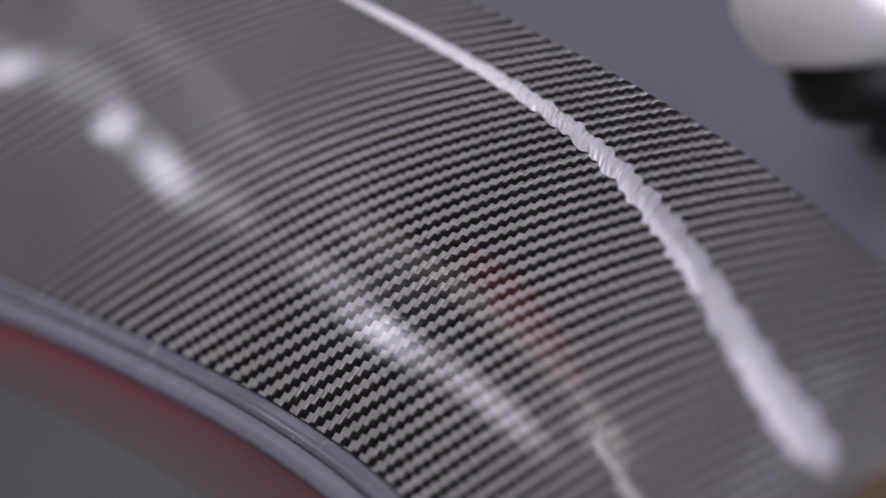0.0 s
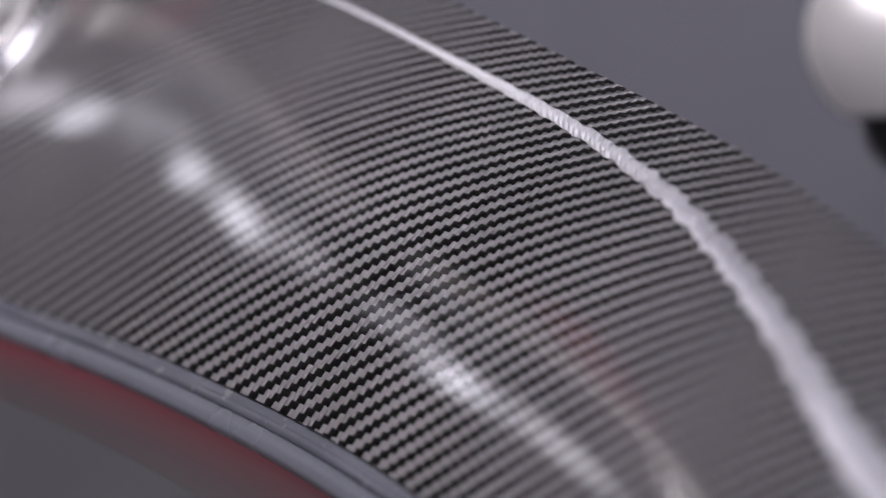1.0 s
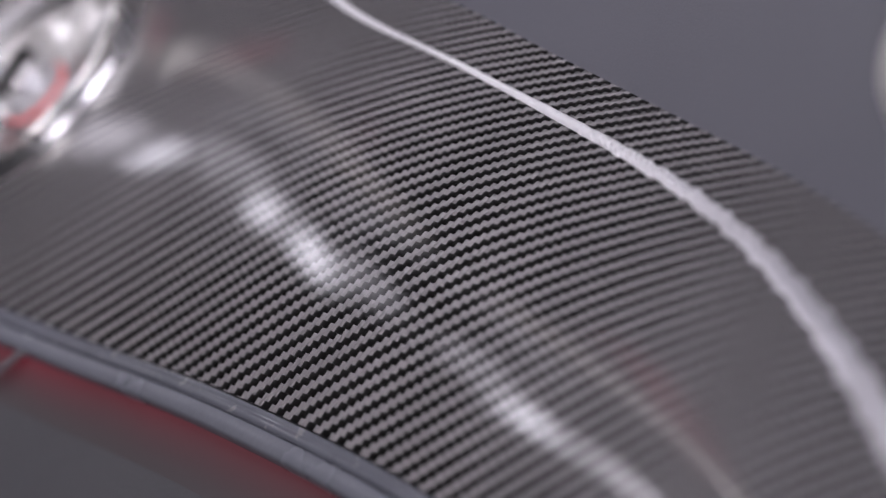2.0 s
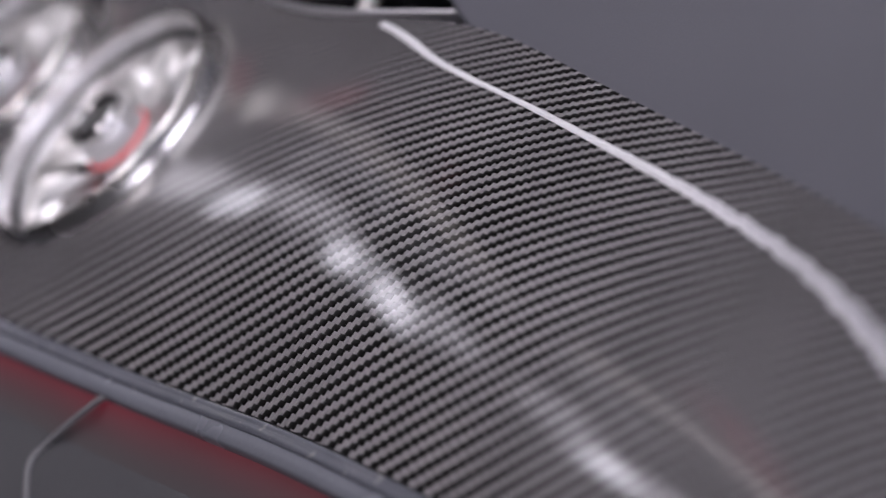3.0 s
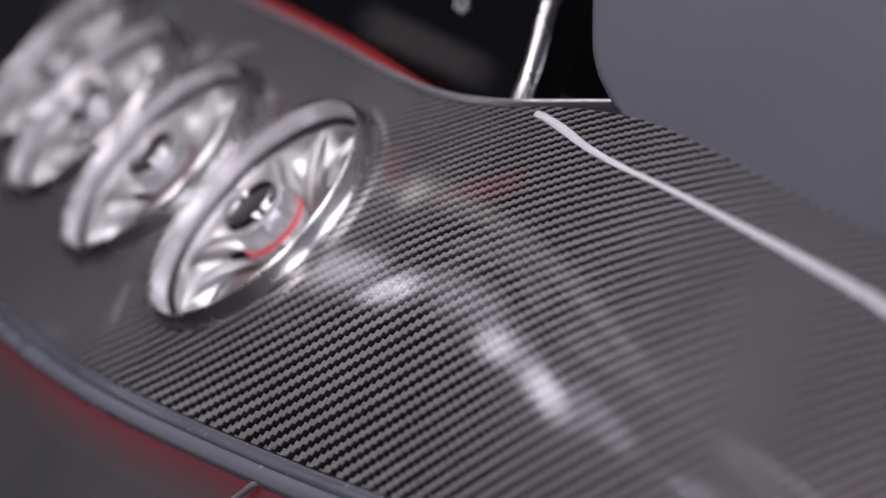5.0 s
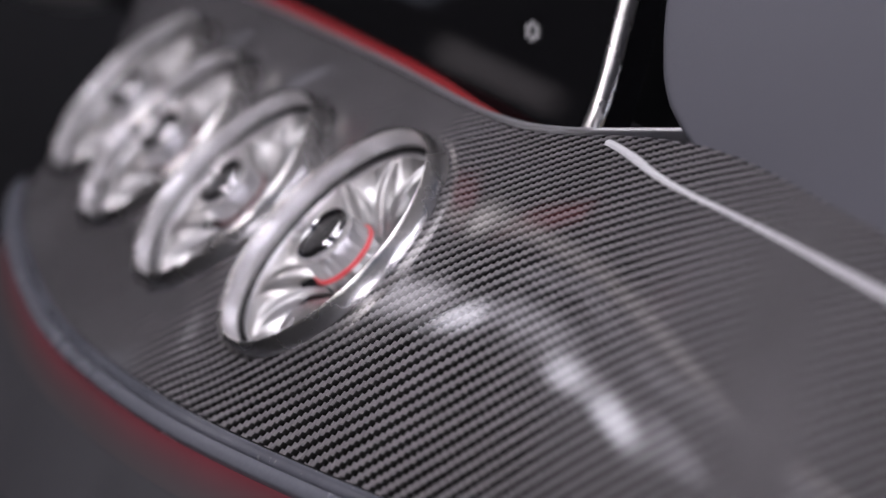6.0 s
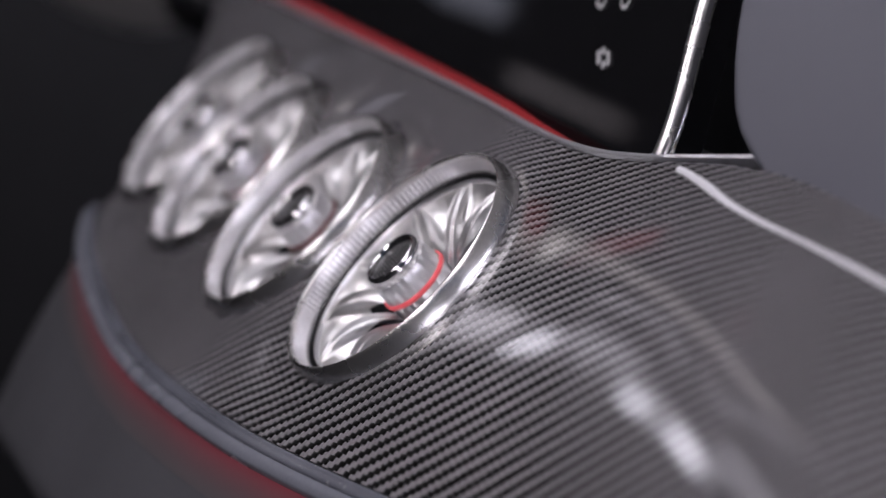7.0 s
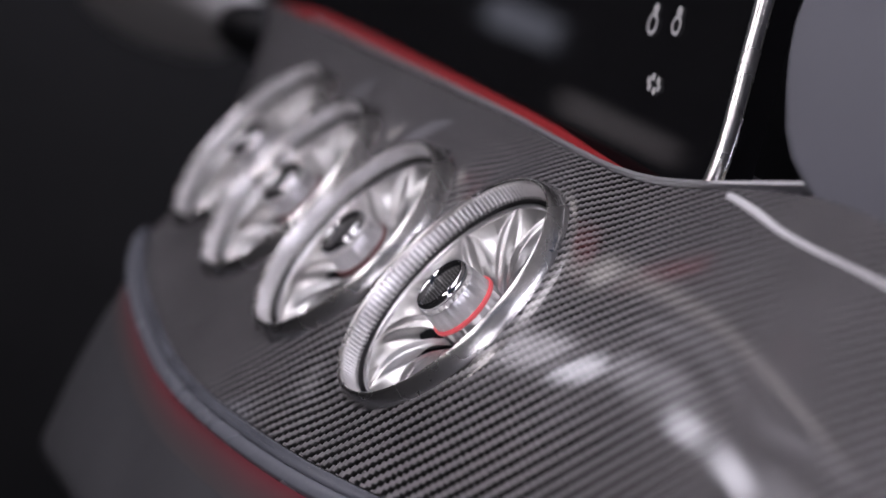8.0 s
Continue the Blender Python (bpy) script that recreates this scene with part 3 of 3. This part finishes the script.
base2 = FOOT + RISE * 0.004 - RUN * 0.012 + back * 0.030
bm = bmesh.new()
pts = [base2, base2 + RUN * 0.064, base2 + RUN * 0.064 + RISE * 0.22, base2 + RISE * 0.22]
vs = [bm.verts.new(p_) for p_ in pts] + [bm.verts.new(p_ + back * 0.02) for p_ in pts]
for fc in ((0, 1, 2, 3), (7, 6, 5, 4), (0, 4, 5, 1), (1, 5, 6, 2), (2, 6, 7, 3), (3, 7, 4, 0)):
    bm.faces.new([vs[q] for q in fc])
part("housing", bm, BLACK, display, "black plastic housing", smooth=False)


def tube(name, pts_, radius, material, parent=None, label="", n=12):
    P = np.asarray(pts_, float)
    tan = unit(np.gradient(P, axis=0))
    ref = np.array([0.3, 0.9, 0.1])
    e1 = unit(np.cross(tan, ref))
    e2 = np.cross(tan, e1)
    a = np.linspace(0, 2 * math.pi, n, endpoint=False)
    rad = np.broadcast_to(np.asarray(radius, float), (len(P),))[:, None, None]
    V = P[:, None] + rad * (np.cos(a)[None, :, None] * e1[:, None] + np.sin(a)[None, :, None] * e2[:, None])
    return link(name, V.reshape(-1, 3), quads(len(P), n, wrap_v=True), material, parent, label)


def knee_seam(points, radius, material, name, label):
    """A raised seam on the lower dashboard: points of (rail, depth)."""
    q = spline(points, np.linspace(0, len(points) - 1, 80))
    l, t, a, dn, o = rails(q[:, 0])
    d = q[:, 1:2]
    P = l + dn * 0.0194 - o * 0.0066 + 0.34 * d * knee_fall(q[:, 0]) + o * (0.004 * np.sin(0.5 * math.pi * np.clip(d * 8, 0, 1)))
    return tube(name, P + o * (radius * 0.4 + 0.0045 * np.clip(0.3 - d * 23, 0, 1)), radius, material, lower_dash, label)


knee_seam([(6.61, -0.036), (6.52, -0.027), (6.41, -0.015), (6.31, -0.003), (6.24, 0.008), (6.205, 0.018), (6.22, 0.027), (6.29, 0.036), (6.45, 0.05), (6.75, 0.075)], 0.0008, SEAM, "seam", "pale grey glovebox seam")


barp = spline([FOOT - RISE * 0.006 + RUN * 0.004, FOOT + RISE * 0.01, FOOT + RISE * 0.03, HEAD, HEAD + RISE * 0.15], np.linspace(0, 4, 60)) - back * 0.0015 - RUN * 0.0016
tube("rim", barp, 0.0025, BEZEL, display, "chrome rim")


def build_upper_dashboard():
    """The soft upper dash rises from the trim's top edge; its end beside the display is rounded off."""
    h = np.linspace(0, 0.24, 70)
    start = np.interp(h, [0, 0.004, 0.011, 0.018, 0.028, 0.038, 0.05, 0.10, 0.24], [7.05, 6.74, 6.38, 6.14, 5.88, 5.64, 5.37, 4.6, 2.6])
    rise = np.array([0.0, -0.22, 0.97])
    cols = []
    for q in np.linspace(0, 1, 150):
        s = start + (END - start) * q
        l, t, a, dn, o = rails(s)
        t = along_rail(RAIL_TOP, s)
        swell = 0.006 * np.sin(math.pi * np.clip(h / 0.09, 0, 1))
        cols.append(t + h[:, None] * rise + OUTWARD * (swell - 0.003)[:, None])
    P = np.array(cols)
    side = unit(P[0] - P[2])
    edge = []
    for b in np.linspace(0.5 * math.pi, 0, 9)[1:]:
        edge.append(P[0] + side * 0.004 * math.cos(b) - OUTWARD * 0.004 * (1 - math.sin(b)))
    edge.append(edge[-1] - OUTWARD * 0.05)
    P = np.concatenate([np.array(edge[::-1]), P])
    ob = link("upper_dashboard", P.reshape(-1, 3), quads(len(P), len(h)), SOFT)
    return tagged(ob, "grey soft-touch upper dashboard above the carbon trim", "dashboard", kind="structure")


OUTWARD = np.array([-0.35, 0.90, 0.20])
OUTWARD /= np.linalg.norm(OUTWARD)
build_upper_dashboard()

# icons on the glass: a fan and two small controls
def icon_disc(x, y, r, name, ring=False):
    c = FOOT + RUN * x + RISE * y - back * 0.0006
    a = np.linspace(0, 2 * math.pi, 24, endpoint=False)
    loop = [c + r * (math.cos(b) * RUN + math.sin(b) * RISE) for b in a]
    inner = [c + (r * 0.62 if ring else 0.0) * (math.cos(b) * RUN + math.sin(b) * RISE) for b in a]
    V = np.stack([np.array(loop), np.array(inner)], 1).reshape(-1, 3)
    return link(name, V, quads(24, 2, wrap_u=True), ICON, display)


fan_x, fan_y = 0.0508, 0.016
for k in range(6):
    b = 2 * math.pi * k / 6 + 0.2
    icon_disc(fan_x + 0.0036 * math.cos(b), fan_y + 0.0019 * math.sin(b), 0.0012, "icon_petal")
icon_disc(0.0619, 0.0315, 0.0034, "icon_ring", True)
icon_disc(0.0619, 0.0360, 0.0018, "icon_dot")
icon_disc(0.0469, 0.0340, 0.0030, "icon_ring", True)
icon_disc(0.0469, 0.0380, 0.0018, "icon_dot")


def build_side_vent():
    v = group_empty("side_air_vent", (0, 0, 0), "bulbous chrome side air vent control on a black socket", "air vent")
    dome = [(0.021 * math.sin(b), 0.018 * math.cos(b) + 0.002) for b in np.linspace(0, 0.72 * math.pi, 24)]
    vv, ff = lathe([(0.0, 0.0201)] + dome[1:] + [(0.0, -0.012)], 96)
    link("dome", vv, ff, PEARL, v, "polished chrome dome")
    vv, ff = lathe([(0.012, -0.006), (0.0132, -0.011), (0.0128, -0.015), (0.0105, -0.0185), (0.006, -0.020), (0.0, -0.0205)], 64)
    sock = link("socket", vv, ff, BLACK, v, "black plastic socket")
    sock.matrix_basis = pose(0.0, 0.0, 0.0)
    m = Matrix.Identity(4)
    z = Vector((0.272, 0.43, 0.841)).normalized()
    x = Vector((0.9, 0.3, 0.2))
    x = (x - z * x.dot(z)).normalized()
    m = Matrix((x, z.cross(x), z)).transposed().to_4x4()
    m.translation = Vector((0.2825, -0.2345, 1.0104))
    v.matrix_world = m @ Matrix.Scale(0.915, 4)
    return v


build_side_vent()

# ------------------------------------------------------------------ the cabin around
def box(name, lo, hi, material, label, category, kind=""):
    bm = bmesh.new()
    bmesh.ops.create_cube(bm, size=1.0)
    for v_ in bm.verts:
        v_.co = Vector([(lo[q] + hi[q]) / 2 + v_.co[q] * (hi[q] - lo[q]) for q in range(3)])
    bmesh.ops.bevel(bm, geom=bm.edges[:], offset=0.02, segments=3, affect="EDGES")
    ob = part(name, bm, material, None)
    return tagged(ob, label, category, kind=kind)


box("floor", (-3.0, -2.5, 0.30), (3.0, 3.0, 0.36), DARK, "dark carpeted floor of the cabin", "floor", "structure")


def rounded(name, lo, hi, soft, parent, origin, label=""):
    """An upholstered block with well rounded edges."""
    bm = bmesh.new()
    bmesh.ops.create_cube(bm, size=1.0)
    for v_ in bm.verts:
        v_.co = Vector([(lo[q] + hi[q]) / 2 + v_.co[q] * (hi[q] - lo[q]) for q in range(3)]) - Vector(origin)
    bmesh.ops.bevel(bm, geom=bm.edges[:], offset=soft, segments=5, affect="EDGES")
    ob = part(name, bm, DARK, parent, label)
    ob.location = Vector(origin) - parent.location
    return ob


def build_seat(name, x0, x1, y0, label, corner=None):
    seat = group_empty(name, ((x0 + x1) / 2, y0 + 0.3, 0.36), label, "seat")
    rounded("seat_base", (x0 + 0.04, y0 - 0.25, 0.36), (x1 - 0.04, y0 + 0.15, 0.48), 0.02, seat, seat.location)
    rounded("cushion", (x0, y0 - 0.30, 0.48), (x1, y0 + 0.16, 0.60), 0.045, seat, seat.location)
    back = rounded("backrest", (x0, y0, 0.58), (x1, y0 + 0.17, 1.12), 0.05, seat, corner or seat.location)
    rounded("headrest", (x0 + 0.12, y0 + 0.03, 1.13), (x1 - 0.12, y0 + 0.13, 1.30), 0.04, seat, seat.location)
    return back


# the lens keeps its focus on the plane through the near corner of the driver's backrest
cam.data.dof.focus_object = build_seat("driver_seat", 0.845, 1.345, 0.503, "dark upholstered driver seat beyond the dashboard", (0.8495, 0.5086, 0.9629))
build_seat("passenger_seat", 0.10, 0.60, 0.85, "dark upholstered passenger seat facing the dashboard")
box("wall_driver_door", (1.56, -1.0, 0.3), (1.66, 2.2, 1.46), DARK, "grey lined driver door below the window", "door", "structure")
box("wall_rear", (-0.1, 2.2, 0.3), (1.66, 2.3, 1.5), LINING, "grey lined rear of the cabin", "wall", "structure")
box("ceiling", (-0.1, -0.3, 1.46), (1.66, 2.3, 1.52), LINING, "grey cloth headliner of the cabin", "ceiling", "structure")
box("wall_hall", (-3.1, -2.5, 0.3), (-3.0, 3.0, 3.0), LINING, "plain grey hall wall beyond the open door", "wall", "structure")


def build_blob(name, at, size, tilt, material, label, category):
    """A rounded solid with a flattened underside."""
    prof = [(max(0.0, math.sin(b)) ** 0.8, math.cos(b) if b < 2.2 else math.cos(2.2) + 0.15 * math.cos(b)) for b in np.linspace(0.001, math.pi - 0.001, 24)]
    vv, ff = lathe([(0.0, 1.0)] + prof[1:-1] + [(0.0, prof[-1][1])], 48)
    ob = link(name, vv * np.array(size), ff, material)
    ob.matrix_world = pose(*at, *tilt)
    return tagged(ob, label, category)


build_blob("instrument_hood", (1.287, -0.244, 0.897), (0.055, 0.050, 0.022), (0, 25, 0), PALE, "grey instrument hood beyond the air vents", "instrument hood")
build_blob("column_stalk", (1.124, -0.259, 0.911), (0.022, 0.022, 0.012), (0, 25, 0), BLACK, "black stalk on the steering column", "stalk")
